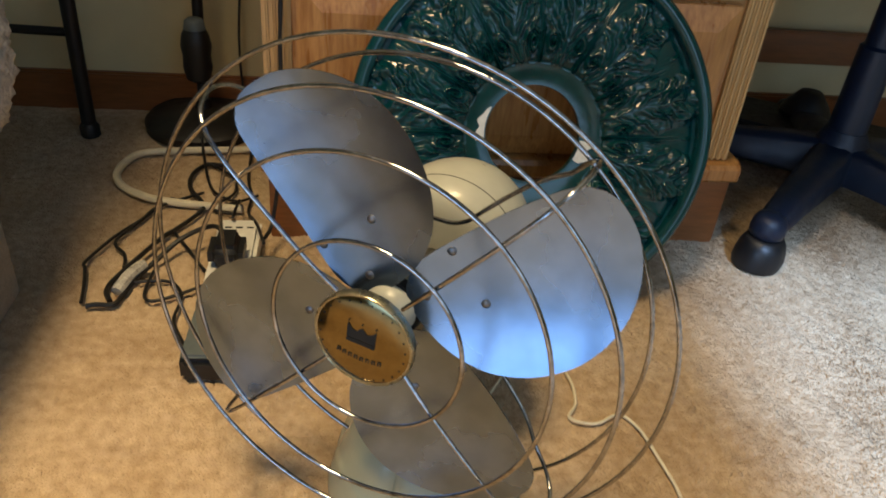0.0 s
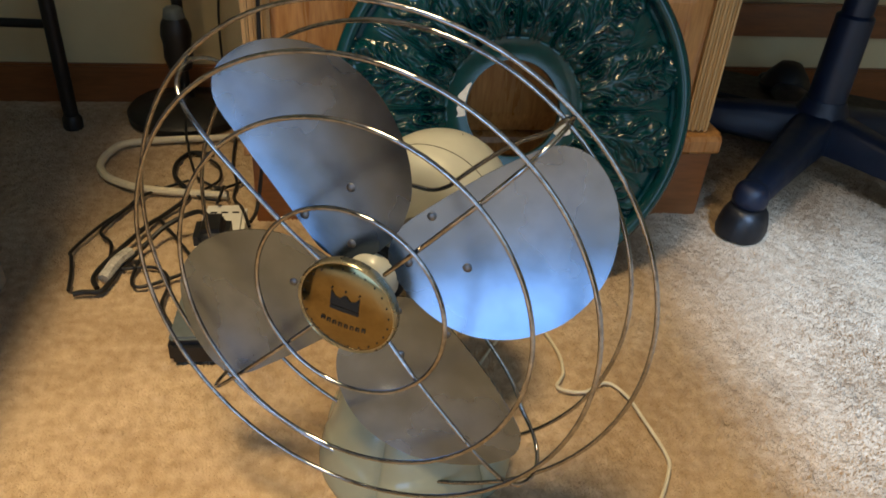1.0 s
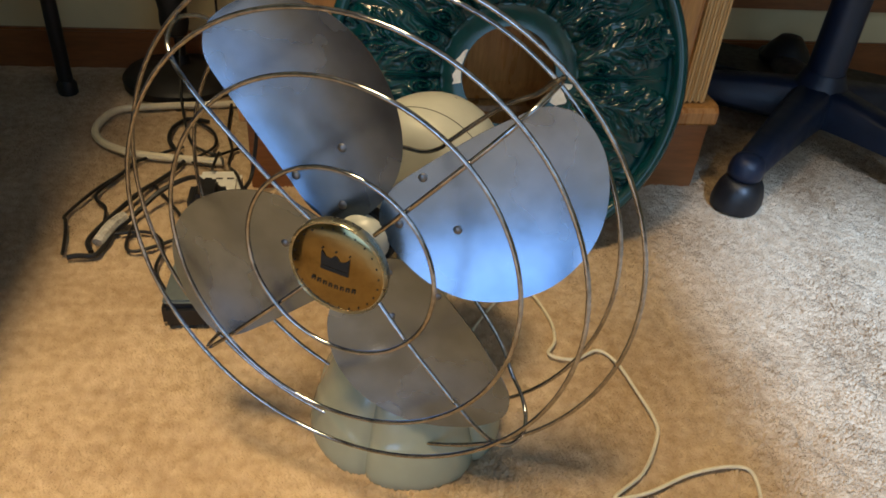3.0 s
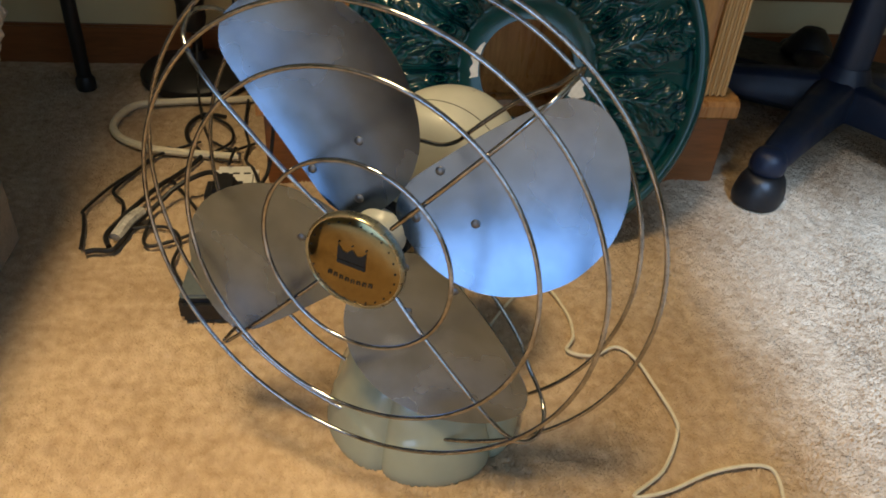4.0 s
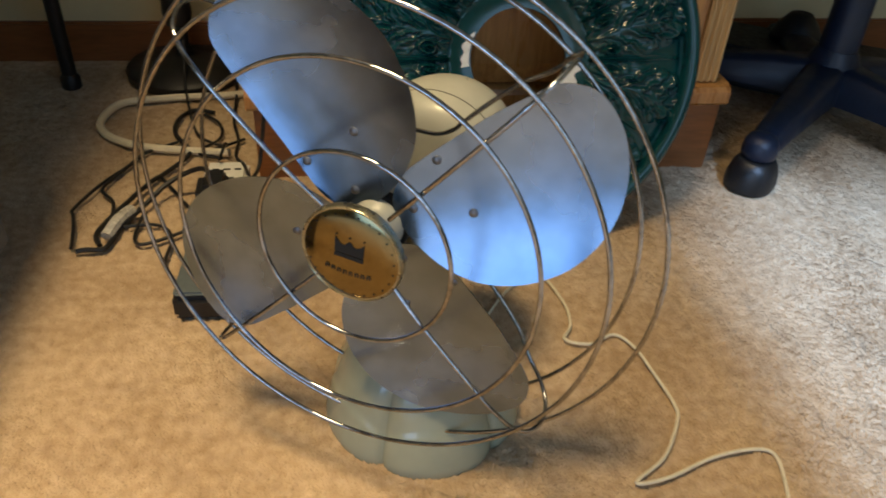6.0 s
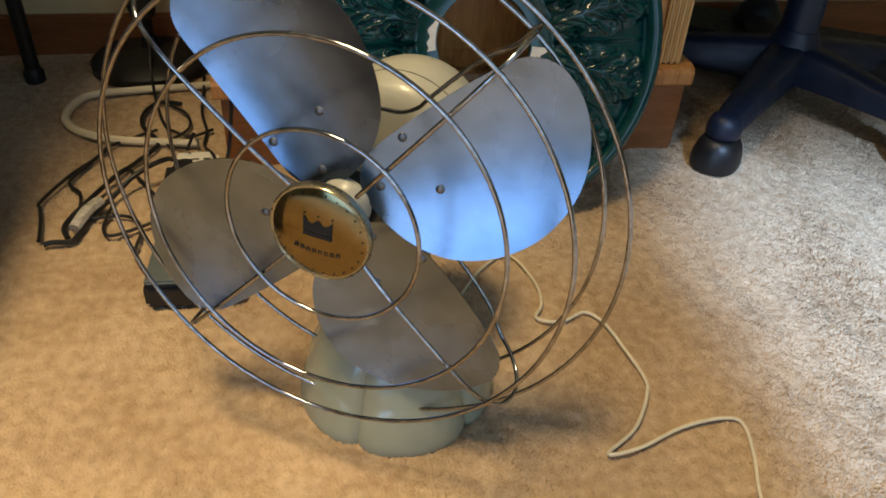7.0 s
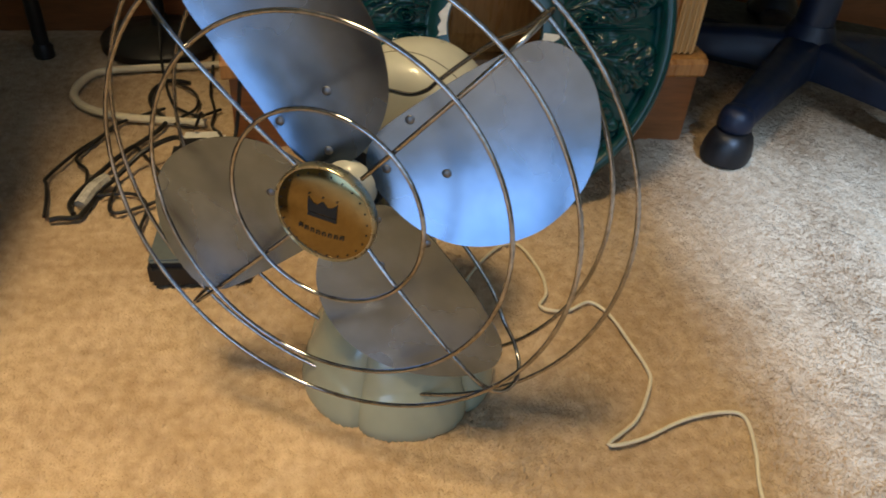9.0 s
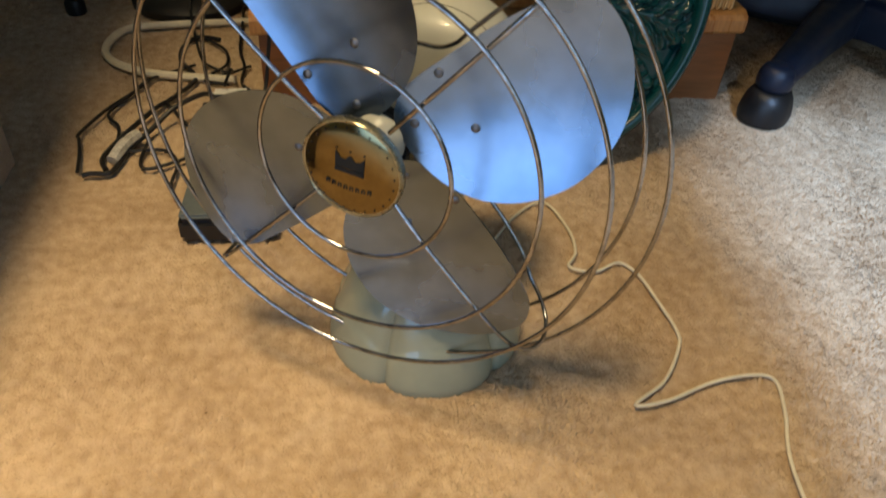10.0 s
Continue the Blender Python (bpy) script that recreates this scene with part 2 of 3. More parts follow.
def carpet_pile():
    """Short leaning tufts over the part of the floor that is near enough to show them."""
    rng = np.random.default_rng(5)
    verts, faces = [], []
    step = 0.0040
    gx = np.arange(-0.62, 1.22, step)
    gy = np.arange(0.20, 1.54, step)
    px, py = np.meshgrid(gx, gy)
    px = (px + rng.uniform(-0.4, 0.4, px.shape) * step).ravel()
    py = (py + rng.uniform(-0.4, 0.4, py.shape) * step).ravel()
    n = len(px)
    lx = 0.0011 * (np.sin(px * 13 + 2.1 * np.sin(py * 9)) + 0.7 * np.sin(py * 31 + px * 17))
    ly = 0.0011 * (np.cos(py * 11 + 1.7 * np.sin(px * 14)) + 0.7 * np.sin(px * 37 - py * 12))
    lx += rng.normal(0, 0.0007, n)
    ly += rng.normal(0, 0.0007, n)
    h = 0.0042 + 0.0010 * np.sin(px * 21 + 3 * np.sin(py * 17)) + rng.normal(0, 0.0003, n)
    for cell, deep in ((0.011, 0.0036), (0.021, 0.0034)):           # the pile gathers in small clumps
        field = rng.uniform(-1, 1, (280, 280))
        u, v = (px + 0.7) / cell, py / cell
        i, j = u.astype(int), v.astype(int)
        u, v = u - i, v - j
        u, v = u * u * (3 - 2 * u), v * v * (3 - 2 * v)
        h += 0.5 * deep * ((field[j, i] * (1 - u) + field[j, i + 1] * u) * (1 - v) + (field[j + 1, i] * (1 - u) + field[j + 1, i + 1] * u) * v)
    lane = np.clip((px - 0.42) / 0.15, 0, 1) * np.sin(2 * np.pi * (px + 0.35 * py) / 0.058 + 2.2 * np.sin(py * 9 + px * 5) + 1.3 * np.sin(px * 23))
    h += 0.0014 * lane                                              # combed lanes left by the vacuum cleaner
    lx += 0.0020 * lane
    h = np.maximum(h, 0.0012)
    a = rng.uniform(0, 2 * np.pi, n)
    w = 0.0046
    p = np.empty((n, 4, 3))
    for k in range(3):
        t = a + k * 2 * np.pi / 3
        p[:, k, 0], p[:, k, 1], p[:, k, 2] = px + w * np.cos(t), py + w * np.sin(t), -0.0058 + 0.5 * h
    p[:, 3, 0], p[:, 3, 1], p[:, 3, 2] = px + lx, py + ly, h - 0.003
    base = np.arange(n)[:, None, None] * 4
    f = (base + np.array([[0, 1, 3], [1, 2, 3], [2, 0, 3]])[None]).reshape(-1, 3)
    me = bpy.data.meshes.new("carpet_pile")
    me.from_pydata(p.reshape(-1, 3).tolist(), [], f.tolist())
    me.materials.append(CARPET)
    me.shade_smooth()
    return me


pile = part("carpet_pile", carpet_pile(), CARPET, m=ROOM)
tagged(pile, "short tan carpet pile, brushed in patches", "carpet", kind="stuff")
WALL_Y, X0, X1, Y0, TOP = 1.60, -2.3, 2.3, -1.2, 2.4


def setting(name, bm, mat, label, category, smooth=0):
    return tagged(part(name, bm, mat, m=ROOM, smooth=smooth), label, category, kind="structure")


setting("wall_north", box(X0 - 0.1, X1 + 0.1, WALL_Y, WALL_Y + 0.1, -0.02, TOP, 0), WALL, "beige painted wall behind the desk", "wall")
setting("wall_east", box(X1, X1 + 0.1, Y0, WALL_Y, -0.02, TOP, 0), WALL, "beige painted side wall", "wall")
setting("wall_west", box(X0 - 0.1, X0, Y0, WALL_Y, -0.02, TOP, 0), WALL, "beige painted side wall", "wall")
# DX0, DX1, DZ1: an added low opening that lets cool light in
DX0, DX1, DZ1, WX0, WX1, WZ0, WZ1 = -1.55, 0.25, 1.26, 0.39, 1.55, 0.62, 2.16
bm = box(X0 - 0.1, DX0, Y0 - 0.1, Y0, -0.02, TOP, 0)
box(DX0, DX1, Y0 - 0.1, Y0, DZ1, TOP, 0, bm=bm)
box(DX1, WX0, Y0 - 0.1, Y0, -0.02, TOP, 0, bm=bm)
box(WX0, WX1, Y0 - 0.1, Y0, -0.02, WZ0, 0, bm=bm)
box(WX0, WX1, Y0 - 0.1, Y0, WZ1, TOP, 0, bm=bm)
box(WX1, X1 + 0.1, Y0 - 0.1, Y0, -0.02, TOP, 0, bm=bm)
setting("wall_south", bm, WALL, "beige painted wall with a window and an added low opening", "wall")
setting("ceiling", box(X0 - 0.1, X1 + 0.1, Y0 - 0.1, WALL_Y + 0.1, TOP, TOP + 0.1, 0), CEILING, "plain white ceiling", "ceiling")
bm = bmesh.new()
for a, b, y0, y1, z0, z1 in ((X0, -0.06, 1.584, 1.6, 0, 0.075), (0.72, X1, 1.584, 1.6, 0, 0.085)):
    box(a, b, y0, y1, z0 - 0.01, z1, 0.004, bm=bm)
setting("baseboard", bm, BASEB, "red-brown stained wooden baseboard", "baseboard", 40)
# the second, low one is unseen and added only for its cool light
for name, x0, x1, z0, z1, label, cat in (("window_1", WX0, WX1, WZ0, WZ1, "white framed window letting in daylight", "window"), ("added_opening", DX0, DX1, 0.0, DZ1, "unseen low opening in a white frame, added to bring cool light to the blades", "window")):
    frame_thing = thing(name, ROOM @ Matrix.Translation(((x0 + x1) / 2, Y0 - 0.05, z0)), label, cat, kind="structure")
    bm = bmesh.new()
    for a, b, c, d in ((x0, x0 + 0.04, z0, z1), (x1 - 0.04, x1, z0, z1), (x0 + 0.04, x1 - 0.04, z0, z0 + 0.04), (x0 + 0.04, x1 - 0.04, z1 - 0.04, z1)):
        box(a, b, Y0 - 0.08, Y0 - 0.04, c, d, 0.003, bm=bm)
    part("frame", bm, WHITE, frame_thing, m=ROOM)
setting("ground", box(-40, 40, -60, Y0 - 0.1, -0.25, -0.15, 0), CARPET, "pale ground outside the window and the added opening", "ground")

# ---------------------------------------------------------------- the desk fan
CAGE = Vector((-0.0055, 0.569, 0.2721))
YAW, ELEV = radians(-16.34), radians(1.31)
FAN_N = Vector((math.sin(YAW) * math.cos(ELEV), -math.cos(YAW) * math.cos(ELEV), math.sin(ELEV)))
FAN_R = Vector((math.cos(YAW), math.sin(YAW), 0))
FAN_U = FAN_N.cross(FAN_R)


def frame_of(origin, r, u, n):
    m = Matrix((r, u, n)).transposed().to_4x4()
    m.translation = origin
    return m


FAN = frame_of(CAGE, FAN_R, FAN_U, FAN_N)
N2 = (FAN_N + math.tan(radians(BL_TX)) * FAN_R + math.tan(radians(BL_TY)) * FAN_U).normalized()
R2 = (FAN_R - N2 * FAN_R.dot(N2)).normalized()
ROTOR = frame_of(CAGE + BL_DX * R2 + BL_DY * N2.cross(R2), R2, N2.cross(R2), N2)

BASE_AT = room(0.173, 0.613)
fan = thing("desk_fan", BASE_AT, "vintage desk fan with aluminium blades in a chrome wire cage", "fan")


def ring_points(radius, h, k=96):
    return [Vector((radius * math.cos(a), radius * math.sin(a), h)) for a in (2 * math.pi * i / k for i in range(k))]


WIRE = 0.0019
RINGS = ((0.0833, 0.0439, 0, 0.0012, -1.54, 1.46), (0.1533, 0.0484, -0.0012, 0.0017, -0.87, 1.62), (0.1987, 0.0435, 0, 0.0015, 0.19, 0.61),
         (0.2289, 0.0, 0.0022, -0.0013, 0.84, -1.38), (0.2066, -0.0469, 0.0009, -0.0066, -1.75, 0.08))   # radius, depth, offset and tilt: a slightly bent cage
for radius, h, dx, dy, tx, ty in RINGS:
    bend = Matrix.Translation((dx, dy, h)) @ Matrix.Rotation(radians(tx), 4, "Y") @ Matrix.Rotation(radians(-ty), 4, "X")
    part("cage_ring", tube(ring_points(radius, 0), WIRE, 10, True), CHROME, fan, m=FAN @ bend)
for a in (50.0, 135.0, 226.0, 317.2):
    a = radians(a)
    prof = [(0.042, 0.034), (0.084, 0.0402), (0.154, 0.0446), (0.185, 0.0430), (0.199, 0.0392), (0.212, 0.0300), (0.2205, 0.0145), (0.2225, 0.0), (0.218, -0.0155),
            (0.205, -0.0290), (0.185, -0.0390)]
    e, f = Vector((math.cos(a), math.sin(a), 0)), Vector((-math.sin(a), math.cos(a), 0))
    pts = [e * r + Vector((0, 0, h)) for r, h in prof]
    pts += [e * p + f * q + Vector((0, 0, h)) for p, q, h in ((0.160, 0.0070, -0.0450), (0.130, 0.0108, -0.0490), (0.098, 0.0133, -0.0505), (0.084, 0.0140, -0.0510), (0.0705, 0.0200, -0.0510), (0.058, 0.0331, -0.0520), (0.0426, 0.0488, -0.0540), (0.030, 0.0600, -0.0620))]
    part("cage_spoke", tube(spline(pts, 6), WIRE, 10), CHROME, fan, m=FAN)


def blade_w(x, y):
    return BL_HB + y * math.tan(BL_B) + BL_TW * (x - 0.1) * y + BL_K * y * y + BL_D * (x - 0.1) + BL_K2 * (x - 0.1) ** 2


def blade_mesh():
    """A thin cupped sheet inside the blade's outline, in rings that shrink to its middle."""
    outline = [(v.x, v.y) for v in spline([(x, y, 0) for x, y in BL_TIP + BL_BELLY + BL_ROOT + BL_EDGE], 4, True)]
    k, rings, mx_, my_ = len(outline), 10, 0.105, -0.045
    bm = bmesh.new()
    top, bot = [], []
    for i in range(rings + 1):
        for side, rows in ((0.0006, top), (-0.0006, bot)):
            row = []
            for ox, oy in outline if i else outline[:1]:
                x, y = mx_ + (ox - mx_) * i / rings, my_ + (oy - my_) * i / rings
                row.append(bm.verts.new((x, y, blade_w(x, y) + side)))
            rows.append(row)
    for rows in (top, bot):
        for j in range(k):
            bm.faces.new((rows[0][0], rows[1][j], rows[1][(j + 1) % k]))
        for i in range(1, rings):
            for j in range(k):
                bm.faces.new((rows[i][j], rows[i][(j + 1) % k], rows[i + 1][(j + 1) % k], rows[i + 1][j]))
    for j in range(k):
        bm.faces.new((top[rings][j], top[rings][(j + 1) % k], bot[rings][(j + 1) % k], bot[rings][j]))
    return mesh_from(bm, "blade", ALU)


blade_me = blade_mesh()
rivet_me = mesh_from(lathe([(0.0039, -0.001), (0.0039, 0.0005), (0.0031, 0.0013), (0.0013, 0.0018)], 12), "rivet", RIVET)
for k in range(4):
    turn = ROTOR @ Matrix.Rotation(BL_TH + k * math.pi / 2, 4, "Z")
    blade = part("blade", blade_me, ALU, fan, "polished aluminium blade with smudges", m=turn)
    for r, a in ((0.078, 11.8), (0.080, -26.4), (0.035, -7.0)):
        a = radians(a)
        x, y = r * math.cos(a), r * math.sin(a)
        part("rivet", rivet_me, RIVET, blade, m=turn @ Matrix.Translation((x, y, blade_w(x, y) + 0.0006)))
part("hub", lathe([(0.0245, -0.045), (0.0240, -0.010), (0.0225, 0.002), (0.0185, 0.009), (0.011, 0.012)], 40), CREAM, fan, "cream hub cap", m=FAN)
part("hub_plate", lathe([(0.0265, -0.014), (0.0275, -0.009), (0.0265, -0.004)], 36), INK, fan, "dark hub plate", m=FAN)

# the round name plate at the cage's centre
BADGE = FAN @ Matrix.Translation((-0.0040, -0.0080, 0.028)) @ Matrix.Rotation(radians(-4), 4, "Z")
badge = part("name_plate", lathe([(0.036, -0.003), (0.0428, 0.000), (0.0440, 0.004), (0.0439, 0.0088), (0.0432, 0.0097), (0.0424, 0.0088)], 64), RIM, fan,
             "dull metal rim of the name plate", m=BADGE)
# added reflector: lightens the plate's dark mirror image in the blade roots
part("pale_reflector", lathe([(0.0340, -0.0060), (0.0355, -0.0048), (0.0355, -0.0034)], 48), CREAM, badge, "added pale disc behind the name plate that brightens the blade roots", m=BADGE)
part("disc", lathe([(0.0425, 0.0082), (0.039, 0.0098), (0.030, 0.0112), (0.018, 0.0122), (0.004, 0.0126)], 64), GOLD, badge, "brushed gold disc", m=BADGE)


def dome(r):
    return 0.0126 - 0.0028 * (r / 0.038) ** 2


dot_me = mesh_from(lathe([(0.0008, 0), (0.0008, 0.0004)], 8), "dot", INK)
for j in range(24):
    a = 2 * math.pi * (j + 0.5) / 24
    part("dot", dot_me, INK, badge, m=BADGE @ Matrix.Translation((0.0378 * math.cos(a), 0.0378 * math.sin(a), dome(0.0378) + 0.0003)))
crown = [(-0.0125, -0.001), (0.0125, -0.001), (0.0125, 0.012), (0.0085, 0.0075), (0.0045, 0.0065), (0.001, 0.0105), (-0.001, 0.0105), (-0.0045, 0.0065), (-0.0085, 0.0075), (-0.0125, 0.012)]
part("emblem", extrude_outline([(x, y + 0.004) for x, y in crown], 0.0110, 0.0131), INK, badge, "black crown-like emblem", m=BADGE, smooth=0)
for x in (-0.012, 0, 0.012):
    part("dot", dot_me, INK, badge, m=BADGE @ Matrix.Translation((x, 0.0185, dome(0.020) + 0.0006)))
part("emblem_base", box(-0.0125, 0.0125, -0.0012, 0.0020, 0.0115, 0.0132, 0), INK, badge, m=BADGE, smooth=0)
for j in range(8):
    x, y = -0.0182 + j * 0.0052, -0.0155 + 0.00022 * abs(j - 3.5) ** 1.6
    bm = box(x - 0.0017, x - 0.0008, y - 0.0018, y + 0.0018, 0.0112, 0.0129, 0)
    box(x + 0.0007, x + 0.0013, y - 0.0018, y + 0.0018, 0.0112, 0.0129, 0, bm=bm)
    box(x - 0.0008, x + 0.0007, y + 0.0013, y + 0.0018, 0.0112, 0.0129, 0, bm=bm)
    part("letter_bar", bm, INK, badge, m=BADGE, smooth=0)

# motor housing behind the blades
AX = FAN @ Matrix.Translation((0.003, 0.003, -0.006)) @ Matrix.Diagonal((1.05, 1.05, 1.02, 1))
prof = [(v.x, v.z) for v in spline([(0.018, 0, -0.084), (0.044, 0, -0.086), (0.058, 0, -0.094), (0.066, 0, -0.110), (0.0690, 0, -0.130), (0.0665, 0, -0.152), (0.058, 0, -0.175), (0.044, 0, -0.193), (0.026, 0, -0.204), (0.006, 0, -0.208)], 4)]
motor = part("motor_housing", lathe(prof, 64), CREAM, fan, "cream enamel motor housing", m=AX, smooth=60)
part("shaft", lathe([(0.012, -0.09), (0.012, -0.01)], 20), RIVET, fan, "dark motor shaft", m=FAN)
seam_r = min(prof, key=lambda q: abs(q[1] + 0.112))[0]
part("seam", tube(ring_points(seam_r, -0.112, 64), 0.0008, 6, True), DARK, motor, "thin dark seam", m=AX)
part("oil_hole", lathe([(0.0022, 0), (0.0022, 0.0008)], 12), INK, motor, m=AX @ Matrix.Translation((0.012, 0.0645, -0.150)) @ Matrix.Rotation(radians(-84), 4, "X"))

# scalloped base and neck


def lobes(a, z):
    """Five rounded lobes with narrow grooves; each swells a little below a low arch."""
    u = ((a - BASE_TURN) * 5 / (2 * math.pi)) % 1.0 * 2 - 1
    depth = 0.11 * min(1.0, max(0.0, (0.15 - z) / 0.08))
    arch = 0.052 - 0.020 * abs(u) ** 3
    swell = 0.020 / (1 + math.exp(min(40.0, (z - arch) / 0.0012)))
    return (1 - depth * (1 - (1 - abs(u) ** 3) ** 0.5)) * (0.985 + swell)


BASE_TURN = radians(-121) + TURN
prof = [(v.x, v.z) for v in spline([(0.103, 0, -0.004), (0.1045, 0, 0.006), (0.1025, 0, 0.020), (0.0990, 0, 0.035), (0.0950, 0, 0.050), (0.0880, 0, 0.068), (0.0785, 0, 0.087),
                                    (0.0660, 0, 0.105), (0.0520, 0, 0.125), (0.0400, 0, 0.150), (0.0320, 0, 0.180), (0.0290, 0, 0.235)], 6)]
part("base", lathe(prof, 240, lobes), ENAMEL, fan, "pale green enamel base with scalloped lobes", m=Matrix.Translation(BASE_AT))
part("yoke", box(-0.022, 0.022, -0.03, 0.03, 0.20, 0.245, 0.008), CREAM, fan, m=Matrix.Translation(BASE_AT))

# its cream flex, lying in loose bends on the carpet
CORD = ((0.07, 0.70), (0.12, 0.83), (0.162, 0.877), (0.195, 0.825), (0.203, 0.78), (0.195, 0.752), (0.226, 0.748), (0.255, 0.769), (0.278, 0.75), (0.296, 0.708), (0.312, 0.663),
        (0.311, 0.637), (0.29, 0.587), (0.257, 0.551), (0.292, 0.562), (0.339, 0.592), (0.384, 0.609), (0.407, 0.604), (0.407, 0.561), (0.399, 0.506), (0.40, 0.40), (0.36, 0.2))
part("power_cord", tube(spline([(x, y, 0.0045) for x, y in CORD], 6), 0.0020, 8), IVORY, fan, "cream power cord in loose bends on the carpet")

# ---------------------------------------------------------------- cabinet
CX0, CX1, CY = -0.033, 0.699, 1.10
cab = thing("cabinet", ROOM @ Matrix.Translation(((CX0 + CX1) / 2, 1.30, 0)), "honey oak desk with raised panel front and base moulding", "cabinet")


def cpart(name, bm, mat, label="", parent=None, smooth=30):
    return part(name, bm, mat, parent or cab, label, m=ROOM, smooth=smooth)


cpart("body", box(CX0 + 0.005, CX1 - 0.005, CY + 0.012, 1.58, 0.151, 0.72, 0.002), OAK)
cpart("plinth", box(CX0 + 0.004, CX1 + 0.012, CY, 1.57, -0.01, 0.118, 0.003), BASEB, "darker oak plinth")
bm = extrude_outline([(1.56, 0.116), (CY - 0.004, 0.116), (CY - 0.009, 0.121), (CY - 0.009, 0.139), (CY - 0.004, 0.146), (CY + 0.006, 0.150), (1.56, 0.150)], CX0 - 0.006, CX1 + 0.018)
bmesh.ops.transform(bm, matrix=Matrix(((0, 0, 1, 0), (1, 0, 0, 0), (0, 1, 0, 0), (0, 0, 0, 1))), verts=bm.verts)
cpart("base_moulding", bm, OAK)
for x in (CX0 + 0.004, CX1 - 0.044):
    bm = bmesh.new()
    for i in range(4):
        box(x + 0.010 * i, x + 0.0088 + 0.010 * i, CY + 0.002, CY + 0.02, 0.151, 0.72, 0.003, bm=bm)
    cpart("fluted_stile", bm, PALE_LIT_OAK)
door = cpart("door", box(CX0 + 0.05, CX1 - 0.05, CY + 0.002, CY + 0.02, 0.154, 0.396, 0.003), OAK)
bm = bmesh.new()
a = [bm.verts.new(v) for v in ((CX0 + 0.052, CY + 0.0015, 0.156), (CX1 - 0.052, CY + 0.0015, 0.156), (CX1 - 0.052, CY + 0.0015, 0.394), (CX0 + 0.052, CY + 0.0015, 0.394))]
b = [bm.verts.new(v) for v in ((CX0 + 0.085, CY - 0.010, 0.190), (CX1 - 0.085, CY - 0.010, 0.190), (CX1 - 0.085, CY - 0.010, 0.359), (CX0 + 0.085, CY - 0.010, 0.359))]
bm.faces.new(b)
for i in range(4):
    bm.faces.new((a[i], a[(i + 1) % 4], b[(i + 1) % 4], b[i]))
cpart("raised_panel", bm, OAK, parent=door, smooth=0)
drawer = cpart("drawer_front", box(CX0 + 0.05, CX1 - 0.05, CY + 0.000, CY + 0.02, 0.402, 0.60, 0.004), PALE_LIT_OAK)
cpart("worktop", box(CX0 - 0.03, 2.05, CY - 0.04, 1.59, 0.722, 0.752, 0.006), OAK, "long oak desk top")

cpart("back_rail", box(0.70, 2.0, 1.56, 1.58, 0.165, 0.235, 0.003), BASEB, "dark brown rail under the desk")

# ---------------------------------------------------------------- medallion leaning on the cabinet
MR, MLEAN = 0.2505, radians(19.3)
foot = room(0.338, 0.912, 0.0)
mx = Vector((math.cos(TURN), math.sin(TURN), 0))
mu = Vector((-math.sin(TURN) * math.sin(MLEAN), math.cos(TURN) * math.sin(MLEAN), math.cos(MLEAN)))
MED = frame_of(foot + mu * MR, mx, mu, mx.cross(mu))


def relief(r, a):
    """Height of the cast ornament at radius r (0 to 1) and angle a."""
    k = 12
    s = (a * k / (2 * math.pi)) % 1.0 - 0.5
    if r < 0.385:
        return 0.004 + 0.006 * ((r - 0.262) / 0.123) ** 2
    if r >= 0.925:
        return 0.016 + 0.007 * math.sqrt(max(0.0, 1 - ((r - 0.965) / 0.036) ** 2))
    t = max(0.0, (r - 0.385) / 0.54)
    q = Vector((r * math.cos(a), r * math.sin(a), 0))
    t1 = t + 0.05 * noise.noise(q * 9)
    s1 = s + 0.10 * noise.noise(q * 7 + Vector((3, 1, 5)))
    u = abs(s1)
    base = 0.008 + 0.013 * math.sin(math.pi * min(1, t * 1.05)) ** 0.7
    width = 0.17 + 0.27 * math.sin(math.pi * min(1.0, t * 0.9 + 0.08))
    leaf = max(0.0, 1 - (u / width) ** 2) ** 0.5
    wave = t1 * 6.4 - 5.2 * u ** 0.75 + 0.6 * noise.noise(q * 16)
    fingers = (0.5 + 0.5 * math.cos(2 * math.pi * wave)) ** 1.6 * min(1.0, u * 12)
    veins = 0.5 + 0.5 * math.cos(2 * math.pi * (u * 13 - t1 * 1.5))
    rib = math.exp(-(s1 / 0.035) ** 2)
    gap = math.exp(-((u - 0.5) / 0.06) ** 2)
    reeds = gap * (0.5 + 0.5 * math.cos(2 * math.pi * (abs(s) - 0.5) * 22)) * (1 - t)
    curl_d = math.hypot((u - 0.30) * 0.9, t1 - 0.19)
    spin = math.atan2(t1 - 0.19, u - 0.30)
    curl = math.exp(-(curl_d / 0.12) ** 2) * (0.5 + 0.5 * math.cos(70 * curl_d - spin))
    bead_row = math.exp(-((t - 0.90 - 0.02 * math.sin(2 * math.pi * s * 5)) / 0.05) ** 2)
    beads = bead_row * max(0.0, math.cos(2 * math.pi * (s * 2.5 + 0.5 * t))) ** 0.7
    calm = 1 - math.exp(-(curl_d / 0.10) ** 2)
    return (base + 0.012 * leaf * calm * (0.25 + 0.60 * fingers + 0.15 * veins) * min(1.0, 0.35 + t) * (1 - 0.8 * bead_row)
            + 0.004 * rib * (1 - 0.6 * t) + 0.006 * reeds + 0.011 * curl + 0.011 * beads)


